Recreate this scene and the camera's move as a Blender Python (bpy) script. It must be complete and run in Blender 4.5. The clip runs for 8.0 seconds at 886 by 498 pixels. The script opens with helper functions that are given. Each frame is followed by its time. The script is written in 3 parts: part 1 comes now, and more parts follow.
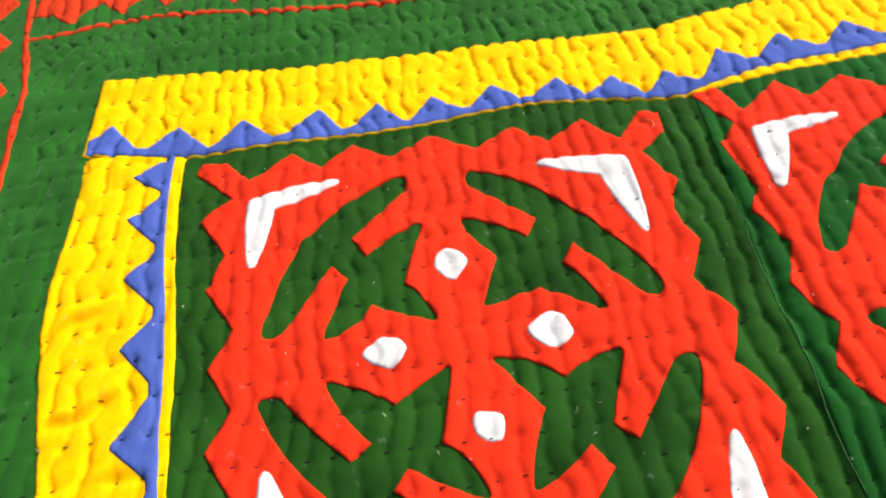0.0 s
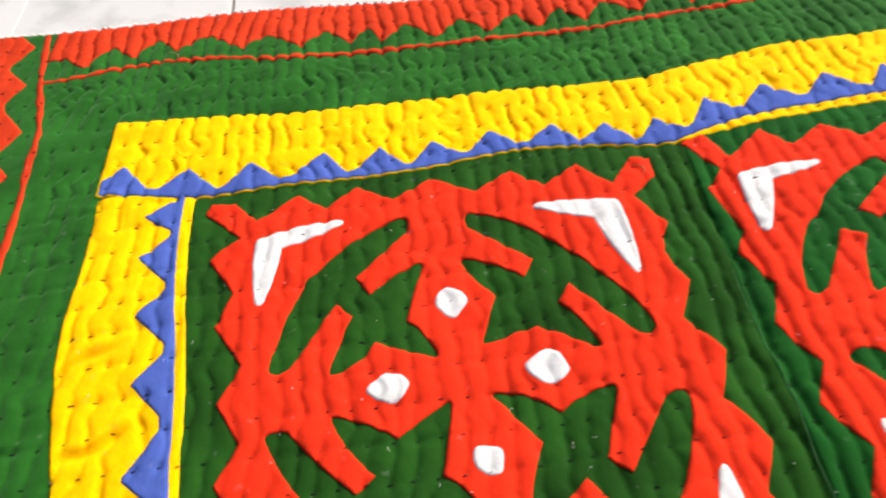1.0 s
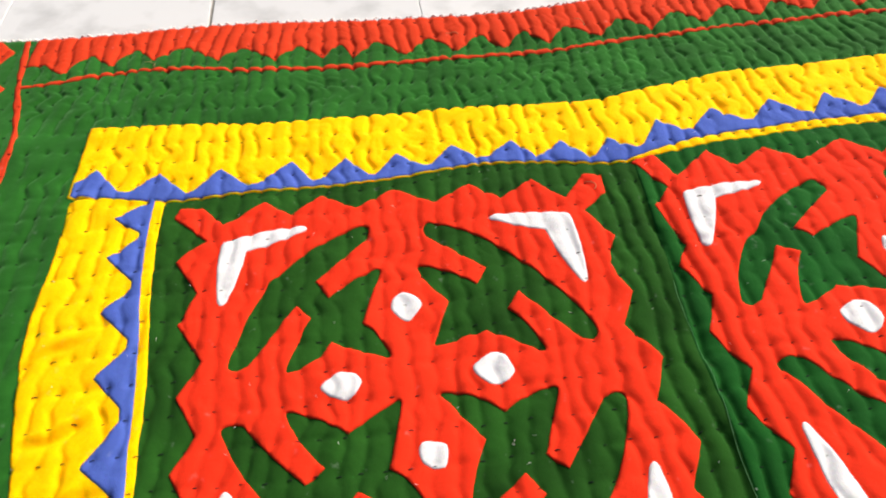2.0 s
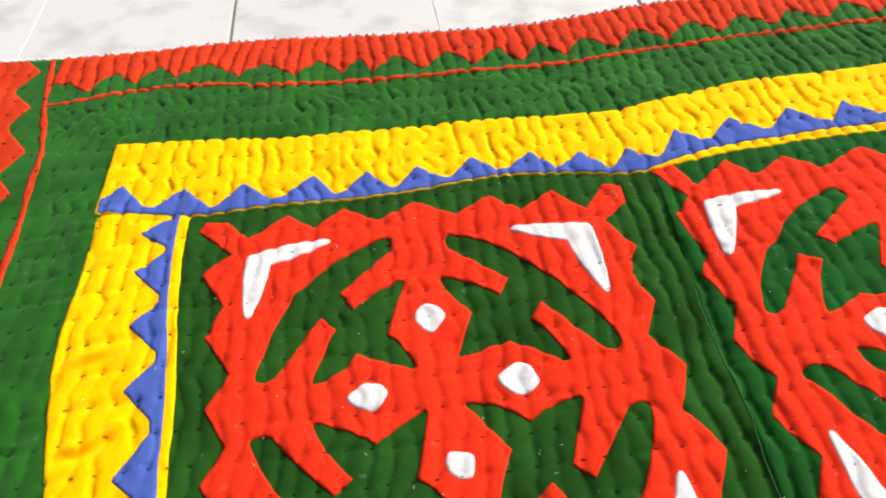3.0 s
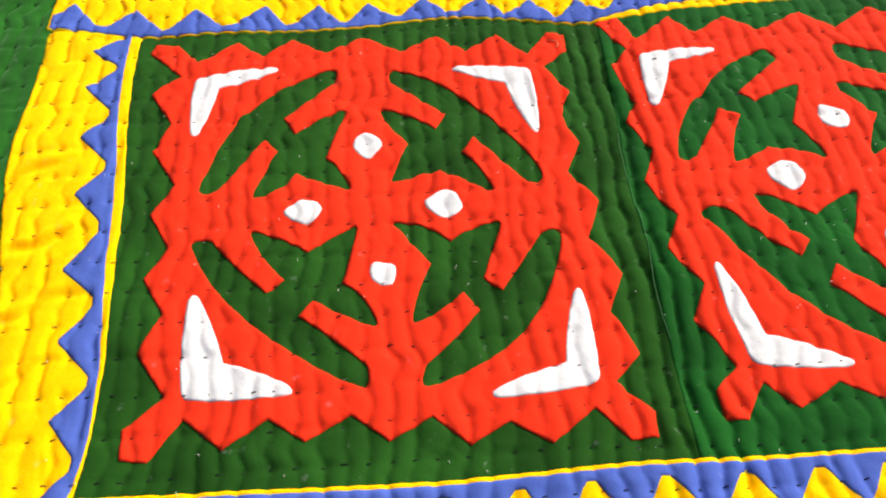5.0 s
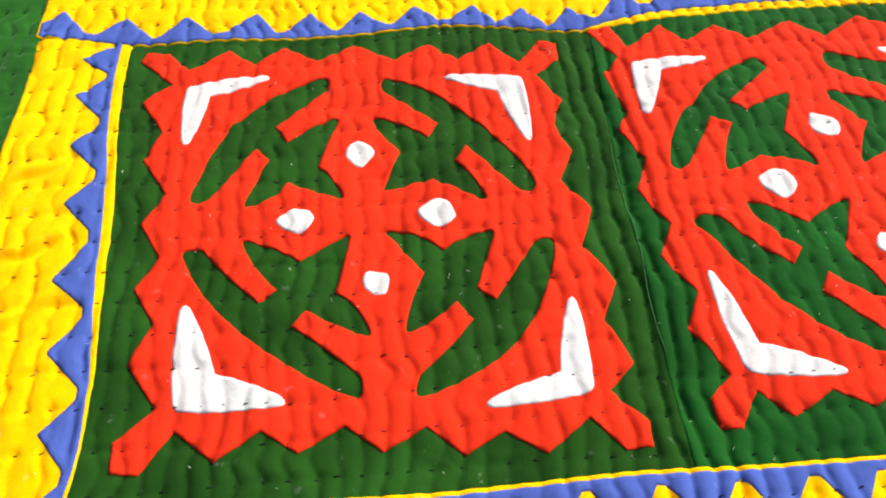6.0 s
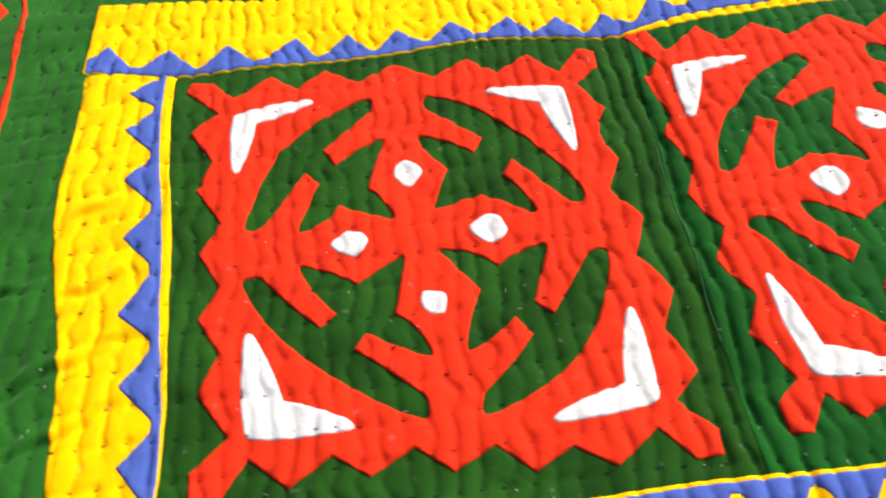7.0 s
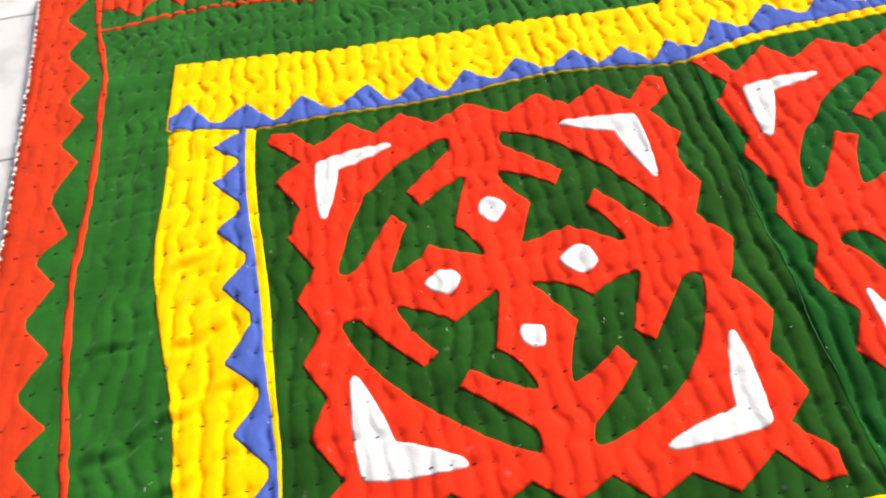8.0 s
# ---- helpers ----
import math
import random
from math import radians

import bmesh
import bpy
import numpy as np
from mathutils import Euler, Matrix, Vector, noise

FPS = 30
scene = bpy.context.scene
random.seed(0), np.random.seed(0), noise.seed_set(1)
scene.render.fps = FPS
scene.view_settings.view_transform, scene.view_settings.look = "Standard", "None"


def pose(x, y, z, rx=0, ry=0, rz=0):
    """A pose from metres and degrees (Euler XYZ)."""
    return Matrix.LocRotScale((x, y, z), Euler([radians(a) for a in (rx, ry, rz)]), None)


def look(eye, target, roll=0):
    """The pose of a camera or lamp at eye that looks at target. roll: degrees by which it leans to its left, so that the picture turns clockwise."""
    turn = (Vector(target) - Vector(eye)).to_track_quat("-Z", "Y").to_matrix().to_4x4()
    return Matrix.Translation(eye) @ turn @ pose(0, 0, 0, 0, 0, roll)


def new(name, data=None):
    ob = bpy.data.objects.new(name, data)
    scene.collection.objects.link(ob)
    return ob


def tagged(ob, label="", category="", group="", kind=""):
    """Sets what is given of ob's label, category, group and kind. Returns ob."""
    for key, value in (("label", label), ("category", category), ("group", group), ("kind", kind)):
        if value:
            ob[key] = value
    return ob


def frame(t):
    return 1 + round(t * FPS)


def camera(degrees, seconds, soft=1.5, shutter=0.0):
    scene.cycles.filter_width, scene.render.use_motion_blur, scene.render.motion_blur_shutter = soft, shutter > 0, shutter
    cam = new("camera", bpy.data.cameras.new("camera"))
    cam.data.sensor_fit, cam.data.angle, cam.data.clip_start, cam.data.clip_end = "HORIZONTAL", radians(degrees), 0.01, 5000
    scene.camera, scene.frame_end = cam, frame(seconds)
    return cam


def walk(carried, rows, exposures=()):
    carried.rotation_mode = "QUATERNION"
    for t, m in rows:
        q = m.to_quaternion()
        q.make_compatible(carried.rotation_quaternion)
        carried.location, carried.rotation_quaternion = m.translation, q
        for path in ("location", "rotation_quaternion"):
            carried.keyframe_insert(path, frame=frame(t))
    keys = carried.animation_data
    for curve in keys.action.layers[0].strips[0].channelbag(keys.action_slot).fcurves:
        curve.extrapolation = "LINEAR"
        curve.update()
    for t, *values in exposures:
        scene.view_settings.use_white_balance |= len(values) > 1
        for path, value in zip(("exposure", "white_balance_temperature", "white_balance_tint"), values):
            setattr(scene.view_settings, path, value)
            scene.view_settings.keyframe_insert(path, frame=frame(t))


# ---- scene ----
# The camera: a phone held by hand over the quilt.
cam = camera(61.5, 8.0, soft=2.1, shutter=0.8)
PATH = [
    (0, (0.1324, -0.3204, 0.2809), (0.1574, 0.9501, -1.2635), -6.34),
    (0.5, (0.1328, -0.3260, 0.2844), (0.1431, 1.0024, -1.2107), -6.11),
    (1, (0.1282, -0.3281, 0.2946), (0.1848, 1.0104, -1.1904), -5.01),
    (1.5, (0.1361, -0.3397, 0.3047), (0.3058, 0.9884, -1.1810), 0.24),
    (1.7, (0.1420, -0.3458, 0.3035), (0.2560, 1.0130, -1.1600), -1.65),
    (2.8, (0.1312, -0.3464, 0.3073), (0.2460, 1.0310, -1.1385), -2.75),
    (3, (0.1342, -0.3476, 0.3074), (0.2157, 1.0435, -1.1275), -3.45),
    (3.5, (0.1496, -0.3736, 0.3003), (0.2850, 0.9407, -1.2011), 0.06),
    (3.7, (0.16, -0.391, 0.308), (0.254, 0.805, -1.292), 0.5),
    (3.8, (0.161, -0.393, 0.31), (0.268, 0.761, -1.32), 1.3),
    (4, (0.1575, -0.3901, 0.3098), (0.3378, 0.7377, -1.3320), 4.80),
    (4.5, (0.1552, -0.3880, 0.3111), (0.2623, 0.7431, -1.3348), 1.56),
    (6, (0.1536, -0.3847, 0.3108), (0.2957, 0.7609, -1.3224), 2.73),
    (6.5, (0.1530, -0.3848, 0.3098), (0.2714, 0.7612, -1.3251), 1.58),
    (6.7, (0.148, -0.384, 0.311), (0.277, 0.759, -1.325), 0.8),
    (7, (0.1375, -0.3778, 0.3176), (0.2214, 0.7752, -1.3145), -2.48),
    (7.2, (0.126, -0.378, 0.317), (0.228, 0.806, -1.292), -3.0),
    (7.5, (0.1103, -0.3719, 0.3202), (0.1798, 0.8220, -1.2828), -6.04),
    (8, (0.1051, -0.3744, 0.3255), (0.1203, 0.8513, -1.2548), -8.52),
]
EXPOSURE = [(0.0, 0.61, 6700, 10), (1.5, 0.53, 6700, 10), (3.0, 0.51, 6700, 10), (3.5, 0.60, 6700, 10), (6.0, 0.62, 6700, 10), (8.0, 0.68, 6700, 10)]
walk(cam, [(t, look(eye, target, roll)) for t, eye, target, roll in PATH], EXPOSURE)

# ---- light: bright soft daylight, coming in from beyond the far right corner ----
world = bpy.data.worlds.new("sky")
scene.world = world
world.use_nodes = True
wn = world.node_tree.nodes
sky = wn.new("ShaderNodeTexSky")
sky.sky_type, sky.sun_disc = "NISHITA", False
sky.sun_elevation, sky.sun_rotation = radians(39), radians(54)
sky.air_density, sky.dust_density, sky.ozone_density = 1.0, 4.0, 0.6
world.node_tree.links.new(sky.outputs[0], wn["Background"].inputs[0])
wn["Background"].inputs[1].default_value = 0.088
sun_data = bpy.data.lights.new("sun", "SUN")
sun_data.energy, sun_data.angle, sun_data.color = 4.4, radians(24), (1.0, 0.94, 0.86)
sun = new("sun", sun_data)
sun.matrix_world = look((3.0, 2.2, 3.0), (0, 0, 0))


# ---- materials ----
def cloth(name, colour, spread=0.12, sheen=0.0, rough=0.9, fade=(0.9, 0.9, 0.9), soil=0.0):
    """Plain cotton: a fine weave, slow drifts of shade, faint lint."""
    m = bpy.data.materials.new(name)
    m.use_nodes = True
    n, l = m.node_tree.nodes, m.node_tree.links
    b = n["Principled BSDF"]
    b.inputs["Roughness"].default_value = rough
    b.inputs["Sheen Weight"].default_value = sheen
    b.inputs["Sheen Roughness"].default_value = 0.4
    b.inputs["Sheen Tint"].default_value = (*[0.35 + 0.65 * c / max(colour) for c in colour], 1)
    b.inputs["Specular IOR Level"].default_value = 0.06
    at = n.new("ShaderNodeTexCoord")
    slow = n.new("ShaderNodeTexNoise")
    slow.inputs["Scale"].default_value, slow.inputs["Detail"].default_value = 22, 5
    fine = n.new("ShaderNodeTexNoise")
    fine.inputs["Scale"].default_value, fine.inputs["Detail"].default_value = 900, 3
    lint = n.new("ShaderNodeTexNoise")
    lint.inputs["Scale"].default_value, lint.inputs["Detail"].default_value = 160, 6
    for t in (slow, fine, lint):
        l.new(at.outputs["Object"], t.inputs["Vector"])
    ramp = n.new("ShaderNodeValToRGB")
    ramp.color_ramp.elements[0].position, ramp.color_ramp.elements[1].position = 0.3, 0.7
    ramp.color_ramp.elements[0].color = (*[c * (1 - spread) for c in colour], 1)
    ramp.color_ramp.elements[1].color = (*[min(0.95, c * (1 + spread)) for c in colour], 1)
    l.new(slow.outputs["Fac"], ramp.inputs["Fac"])
    grain = n.new("ShaderNodeMix")
    grain.data_type, grain.blend_type = "RGBA", "MULTIPLY"
    grain.inputs["Factor"].default_value = 0.25
    l.new(ramp.outputs["Color"], grain.inputs["A"])
    l.new(fine.outputs["Color"], grain.inputs["B"])
    pick = n.new("ShaderNodeMapRange")
    pick.inputs["From Min"].default_value, pick.inputs["From Max"].default_value = 0.66, 0.8
    pick.inputs["To Max"].default_value = 0.25 + soil
    l.new(lint.outputs["Fac"], pick.inputs["Value"])
    worn = n.new("ShaderNodeMix")
    worn.data_type = "RGBA"
    worn.inputs["B"].default_value = (*[c * 0.6 + f * 0.25 for c, f in zip(colour, fade)], 1)
    l.new(pick.outputs["Result"], worn.inputs["Factor"])
    l.new(grain.outputs["Result"], worn.inputs["A"])
    l.new(worn.outputs["Result"], b.inputs["Base Color"])
    weave = n.new("ShaderNodeTexWave")
    weave.inputs["Scale"].default_value, weave.inputs["Distortion"].default_value = 420, 2.0
    l.new(at.outputs["Object"], weave.inputs["Vector"])
    crease = n.new("ShaderNodeTexNoise")
    crease.inputs["Scale"].default_value, crease.inputs["Detail"].default_value = 130, 4
    l.new(at.outputs["Object"], crease.inputs["Vector"])
    b1, b2 = n.new("ShaderNodeBump"), n.new("ShaderNodeBump")
    b1.inputs["Strength"].default_value, b1.inputs["Distance"].default_value = 0.25, 0.0002
    b2.inputs["Strength"].default_value, b2.inputs["Distance"].default_value = 0.35, 0.0015
    l.new(weave.outputs["Fac"], b1.inputs["Height"])
    l.new(crease.outputs["Fac"], b2.inputs["Height"])
    l.new(b1.outputs["Normal"], b2.inputs["Normal"])
    l.new(b2.outputs["Normal"], b.inputs["Normal"])
    return m


GREEN = cloth("green cotton", (0.0136, 0.090, 0.0106), 0.28, 0.20)
GREEN_OLIVE = cloth("deep green cotton", (0.0115, 0.058, 0.0066), 0.32, 0.05, soil=0.12)
GREEN_BRIGHT = cloth("bottle green cotton", (0.0060, 0.068, 0.0090), 0.27, 0.06)
RED = cloth("red cotton", (0.66, 0.028, 0.0088), 0.07)
# the rim's red, with the shade it lies in put into its darker tone
RED_RIM = cloth("shaded brick red cotton", (0.52, 0.038, 0.011), 0.08)
YELLOW = cloth("yellow cotton", (0.94, 0.50, 0.001), 0.03)
glow = YELLOW.node_tree.nodes["Principled BSDF"]          # light spreads red through thin cloth and padding, set to turn crease shade orange
glow.inputs["Subsurface Weight"].default_value, glow.inputs["Subsurface Scale"].default_value = 0.6, 0.003
glow.inputs["Subsurface Radius"].default_value = (1.0, 0.22, 0.05)
BLUE = cloth("blue cotton", (0.060, 0.104, 0.39), 0.10)
WHITE = cloth("white cotton", (0.64, 0.64, 0.655), 0.04)
THREAD_DARK = cloth("black thread", (0.012, 0.016, 0.014), 0.2)
THREAD_WHITE = cloth("white thread", (0.86, 0.78, 0.73), 0.08)


THREAD_PALE = cloth("pale green thread", (0.10, 0.26, 0.11), 0.1)
THREAD_TAN = cloth("tan thread", (0.50, 0.34, 0.16), 0.1)


def marble(name, joint=False):
    m = bpy.data.materials.new(name)
    m.use_nodes = True
    n, l = m.node_tree.nodes, m.node_tree.links
    b = n["Principled BSDF"]
    at = n.new("ShaderNodeTexCoord")
    vein = n.new("ShaderNodeTexNoise")
    vein.inputs["Scale"].default_value, vein.inputs["Detail"].default_value, vein.inputs["Distortion"].default_value = 26, 5, 0.2
    l.new(at.outputs["Object"], vein.inputs["Vector"])
    ramp = n.new("ShaderNodeValToRGB")
    e = ramp.color_ramp.elements
    e[0].position, e[1].position = 0.26, 0.50
    e[0].color = (0.24, 0.22, 0.19, 1) if joint else (0.36, 0.362, 0.362, 1)
    e[1].color = (0.32, 0.30, 0.26, 1) if joint else (0.55, 0.553, 0.556, 1)
    l.new(vein.outputs["Fac"], ramp.inputs["Fac"])
    own = n.new("ShaderNodeObjectInfo")
    vary = n.new("ShaderNodeMapRange")
    vary.inputs["To Min"].default_value, vary.inputs["To Max"].default_value = 0.94, 1.0
    l.new(own.outputs["Random"], vary.inputs["Value"])
    mix = n.new("ShaderNodeMix")
    mix.data_type, mix.blend_type = "RGBA", "MULTIPLY"
    mix.inputs["Factor"].default_value = 1.0
    l.new(ramp.outputs["Color"], mix.inputs["A"])
    l.new(vary.outputs["Result"], mix.inputs["B"])
    l.new(mix.outputs["Result"], b.inputs["Base Color"])
    b.inputs["Roughness"].default_value = 0.8 if joint else 0.35
    return m


MARBLE, GROUT = marble("white marble"), marble("grey grout", True)


# ---- the lie of the quilt ----
FLOOR = -0.0095          # the floor below the mean level of the quilt's face
MM = 0.001


def line(pairs):
    """A smooth seam through a few places, in millimetres."""
    a = np.array(pairs, float) * MM
    a = a[np.argsort(a[:, 0])]

    def at(s):
        s = np.asarray(s, float)
        i = np.clip(np.searchsorted(a[:, 0], s) - 1, 0, len(a) - 2)
        f = (s - a[i, 0]) / (a[i + 1, 0] - a[i, 0])
        g = np.gradient(a[:, 1], a[:, 0])
        w = a[i + 1, 0] - a[i, 0]
        fc = np.clip(f, 0, 1)
        y = ((1 + 2 * fc) * (1 - fc) ** 2 * a[i, 1] + fc * (1 - fc) ** 2 * w * g[i]
             + fc * fc * (3 - 2 * fc) * a[i + 1, 1] + fc * fc * (fc - 1) * w * g[i + 1])
        return y + (f - fc) * w * np.where(f < 0, g[i], g[i + 1]) * 0.3
    return at


# seams that run across (y over x)
PANEL_TOP = line([(-62, 12), (1, 1), (57, 2), (127, 2.5), (199, 9), (235, 6), (284, -0.5), (307, 3.5), (346, 9.8), (400, 13.8), (450, 16.5), (500, 18), (650, 20)])
YELLOW_TOP = line([(-60, 80), (16, 74.5), (92, 70), (170, 71.5), (248, 67), (287, 66.5), (331, 78), (376, 86.5), (430, 88), (488, 90.5), (650, 90)])
STRIPE_TOP = line([(-118, 139), (-47, 147), (51, 135), (135, 135), (263, 134), (354, 144), (491, 150), (720, 147)])
EDGE_TOP = line([(-185, 216), (-87, 210), (2, 212.5), (138, 202.5), (266, 200.5), (325, 211), (490, 217), (740, 213)])
PANEL_BOTTOM = line([(8, -287), (47, -287.5), (85, -288.5), (135, -290), (167, -290.2), (206, -288.6), (252, -287.3), (306, -288.2), (360, -288.4), (600, -291)])
YELLOW_BOTTOM = line([(-40, -362), (150, -366), (330, -363), (640, -368)])
STRIPE_BOTTOM = line([(-110, -428), (120, -431), (340, -427), (700, -432)])
EDGE_BOTTOM = line([(-160, -488), (100, -493), (400, -489), (740, -492)])
# seams that run down (x over y)
PANEL_LEFT = line([(-400, 3), (-290, 16), (-268, 18.4), (-247, 18.9), (-229, 18.4), (-204, 16.3), (-172, 13.6), (-143, 12), (-110, 8.5), (-69, 3.3), (-33, 0.3), (1, 0.2), (20, 0)])
YELLOW_LEFT = line([(-400, -25), (-231, -32.5), (-200, -36), (-180, -39.8), (-156, -45.5), (-115, -53.6), (-88, -56), (-49, -55), (-24, -56), (8, -58), (80, -60)])
STRIPE_LEFT = line([(-490, -70), (-235, -82), (-205, -87.3), (-168, -94), (-147, -96.9), (-128, -99.3), (-110, -101), (-96, -102.3), (-72, -102.5), (-35, -103), (0, -105), (19, -106), (46, -108.5), (78, -110.5), (105, -116.5), (141, -125.5), (181, -132), (215, -137)])
EDGE_LEFT = line([(-490, -132), (-250, -145), (-150, -151), (-45, -157), (0, -162), (75, -171.5), (182, -185), (215, -190)])
PANEL_RIGHT = line([(-400, 566), (-150, 570), (60, 568)])
YELLOW_RIGHT = line([(-400, 628), (-150, 632), (120, 630)])
STRIPE_RIGHT = line([(-490, 688), (-150, 690), (215, 692)])
EDGE_RIGHT = line([(-490, 741), (-150, 746), (215, 744)])


def lattice_noise(x, y, seed):
    """Smooth noise from -1 to 1 with cells of one unit."""
    xi, yi = np.floor(x).astype(np.int64), np.floor(y).astype(np.int64)
    fx, fy = x - xi, y - yi
    fx, fy = fx * fx * (3 - 2 * fx), fy * fy * (3 - 2 * fy)

    def h(i, j):
        k = (i * 374761393 + j * 668265263 + seed * 974634777) & 0x7FFFFFFF
        k = ((k ^ (k >> 13)) * 1274126177) & 0x7FFFFFFF
        return ((k ^ (k >> 16)) & 0xFFFF) / 32767.5 - 1
    return (h(xi, yi) * (1 - fx) + h(xi + 1, yi) * fx) * (1 - fy) + (h(xi, yi + 1) * (1 - fx) + h(xi + 1, yi + 1) * fx) * fy


PITCH, ROW = 0.0106, 0.0188     # stitches along a row; rows


def channels(x, y):
    """The furrow number at a place: whole where a line of stitches pulls the face down."""
    return x / PITCH + 0.40 * lattice_noise(x / 0.06, y / 0.05, 3) + 0.16 * lattice_noise(x / 0.02, y / 0.018, 5)


def rows_at(x, y):
    return y / ROW + 0.28 * lattice_noise(x / 0.11, y / 0.08, 7)


def edge_gap(x, y):
    return np.minimum(np.minimum(x - EDGE_LEFT(y), EDGE_RIGHT(y) - x), np.minimum(y - EDGE_BOTTOM(x), EDGE_TOP(x) - y))


# loose folds that run slantwise: from, to, depth, breadth
FOLDS = [(-0.105, -0.232, 0.004, -0.184, 0.0020, 0.0040), (-0.042, -0.163, -0.004, -0.146, 0.0020, 0.0036), (-0.055, -0.248, -0.002, -0.222, 0.0016, 0.0034),
         (-0.058, -0.120, -0.020, -0.096, 0.0014, 0.0034), (-0.100, -0.165, -0.060, -0.150, 0.0012, 0.0034), (0.02, -0.060, 0.012, -0.12, 0.0008, 0.004)]


def relief(x, y):
    """Height of the quilted face: flat puffs parted by short narrow furrows from stitch to stitch, dimples, slant creases, slow waves."""
    c, r = channels(x, y), rows_at(x, y)
    above = np.clip((y - PANEL_TOP(x)) / 0.012, 0, 1)
    beyond = np.clip((y - YELLOW_TOP(x)) / 0.006, 0, 1)
    aside = np.clip((YELLOW_LEFT(y) - x) / 0.006, 0, 1) * (1 - beyond)
    band = np.clip((PANEL_LEFT(y) - x) / 0.006, 0, 1) * np.clip((x - YELLOW_LEFT(y)) / 0.004, 0, 1) * (1 - above)
    outer = np.clip((y - STRIPE_TOP(x)) / 0.006, 0, 1)
    gap = np.exp(-((x - 0.283) / 0.022) ** 2) * np.clip(-y / 0.03, 0, 1)
    step = np.floor(r)
    between = np.sin(np.pi * (r - step)) ** 2
    # each furrow swings sideways between two rows of stitches and has a depth of its own there
    swing = c + between * (0.36 + 0.14 * above) * (lattice_noise(x / 0.017, step * 3.3 + 0.5, 71) + 0.35 * lattice_noise(x / 0.012, y / 0.007, 73)) * (1 - 0.6 * gap) * (1 - 0.6 * outer)
    k = np.round(swing)
    off = (swing - k) * PITCH
    own = lattice_noise(k * 7.31 + 0.5, step * 5.17 + 0.5, 11)
    pull = np.clip(0.40 + 1.1 * own, 0.0, 1.2)
    pull = np.maximum(pull, 0.4 * outer)
    amount = 0.45 + (pull - 0.45) * between ** 0.35
    narrow = 0.0022 - 0.0006 * np.maximum(above, band) - 0.0002 * aside
    depth = 0.0010 + 0.0012 * above + 0.0008 * band - 0.0003 * beyond + 0.0002 * aside
    furrow = depth * amount * np.exp(-np.abs(off / narrow) ** 1.7)
    pillow = np.abs(np.sin(np.pi * swing)) ** 0.6 - 0.75
    flat = np.maximum(above * (1 - beyond), band)           # the yellow strips lie flatter between their creases
    pillow = (0.0008 - 0.0006 * flat + 0.0019 * gap + 0.0003 * outer) * pillow
    across = (r - np.round(r)) * ROW
    tuck = np.clip(0.3 + 0.8 * lattice_noise(x / 0.012, np.round(r) * 5.17 + 0.5, 47), 0, 1) * np.exp(-(across / 0.0026) ** 2)
    at_stitch = (c - np.round(c)) * PITCH
    dimple = np.exp(-(at_stitch ** 2 / 0.0024 ** 2 + across ** 2 / 0.0019 ** 2))
    lean = 0.8 * lattice_noise(x / 0.05, y / 0.05, 31)
    line_a = lattice_noise((x + lean * y) / 0.0115, y / 0.026, 13)
    crease = np.clip(0.1 + 1.3 * lattice_noise(x / 0.014, y / 0.016, 41), 0, 1) * np.exp(-(line_a / 0.17) ** 2)
    wave = 0.0016 * lattice_noise(x / 0.16, y / 0.13, 17) + 0.0011 * lattice_noise(x / 0.05, y / 0.06, 19) + 0.0006 * lattice_noise(x / 0.013, y / 0.012, 43)
    z = (0.0001 + wave - furrow + pillow - 0.0008 * tuck * (1 - 0.8 * above) - (0.0004 + 0.0004 * np.maximum(above, band)) * dimple - (0.0003 + 0.0002 * above + 0.0004 * beyond + 0.0003 * aside) * crease)
    for x0, y0, x1, y1, deep, wide in FOLDS:
        run = math.hypot(x1 - x0, y1 - y0)
        ux, uy = (x1 - x0) / run, (y1 - y0) / run
        along, off = ((x - x0) * ux + (y - y0) * uy) / run, -(x - x0) * uy + (y - y0) * ux + 0.002 * np.sin(x * 180)
        z = z + deep * np.clip(4 * along * (1 - along), 0, 1) * (np.exp(-((off - 1.3 * wide) / wide) ** 2) - np.exp(-(off / (0.7 * wide)) ** 2))
    rim = np.clip((x - EDGE_LEFT(y) - 0.045) / 0.03, 0.3, 1)
    rim = np.minimum(rim, np.clip((EDGE_TOP(x) - y - 0.005) / 0.03, 0.8, 1))
    z = z * rim + (1 - rim) * wave
    d = np.clip(edge_gap(x, y) / 0.011, 0, 1)
    roll = np.sqrt(np.clip(1 - (1 - d) ** 2, 0, 1))
    return (z - FLOOR - 0.001) * roll + FLOOR + 0.001


# ---- cloth pieces ----
from mathutils.geometry import delaunay_2d_cdt
from mathutils.kdtree import KDTree


def resample(poly, step):
    p = np.asarray(poly, float)
    q = np.roll(p, -1, 0)
    out = []
    for a, b in zip(p, q):
        k = max(1, int(np.ceil(np.hypot(*(b - a)) / step)))
        out.extend(a + (b - a) * (i / k) for i in range(k))
    return np.array(out)


def inside(pts, polys):
    x, y = pts[:, 0], pts[:, 1]
    odd = np.zeros(len(pts), bool)
    for poly in polys:
        for (x0, y0), (x1, y1) in zip(poly, np.roll(poly, -1, 0)):
            if y0 == y1:
                continue
            cross = (y0 > y) != (y1 > y)
            odd ^= cross & (x < (x1 - x0) * (y - y0) / (y1 - y0) + x0)
    return odd


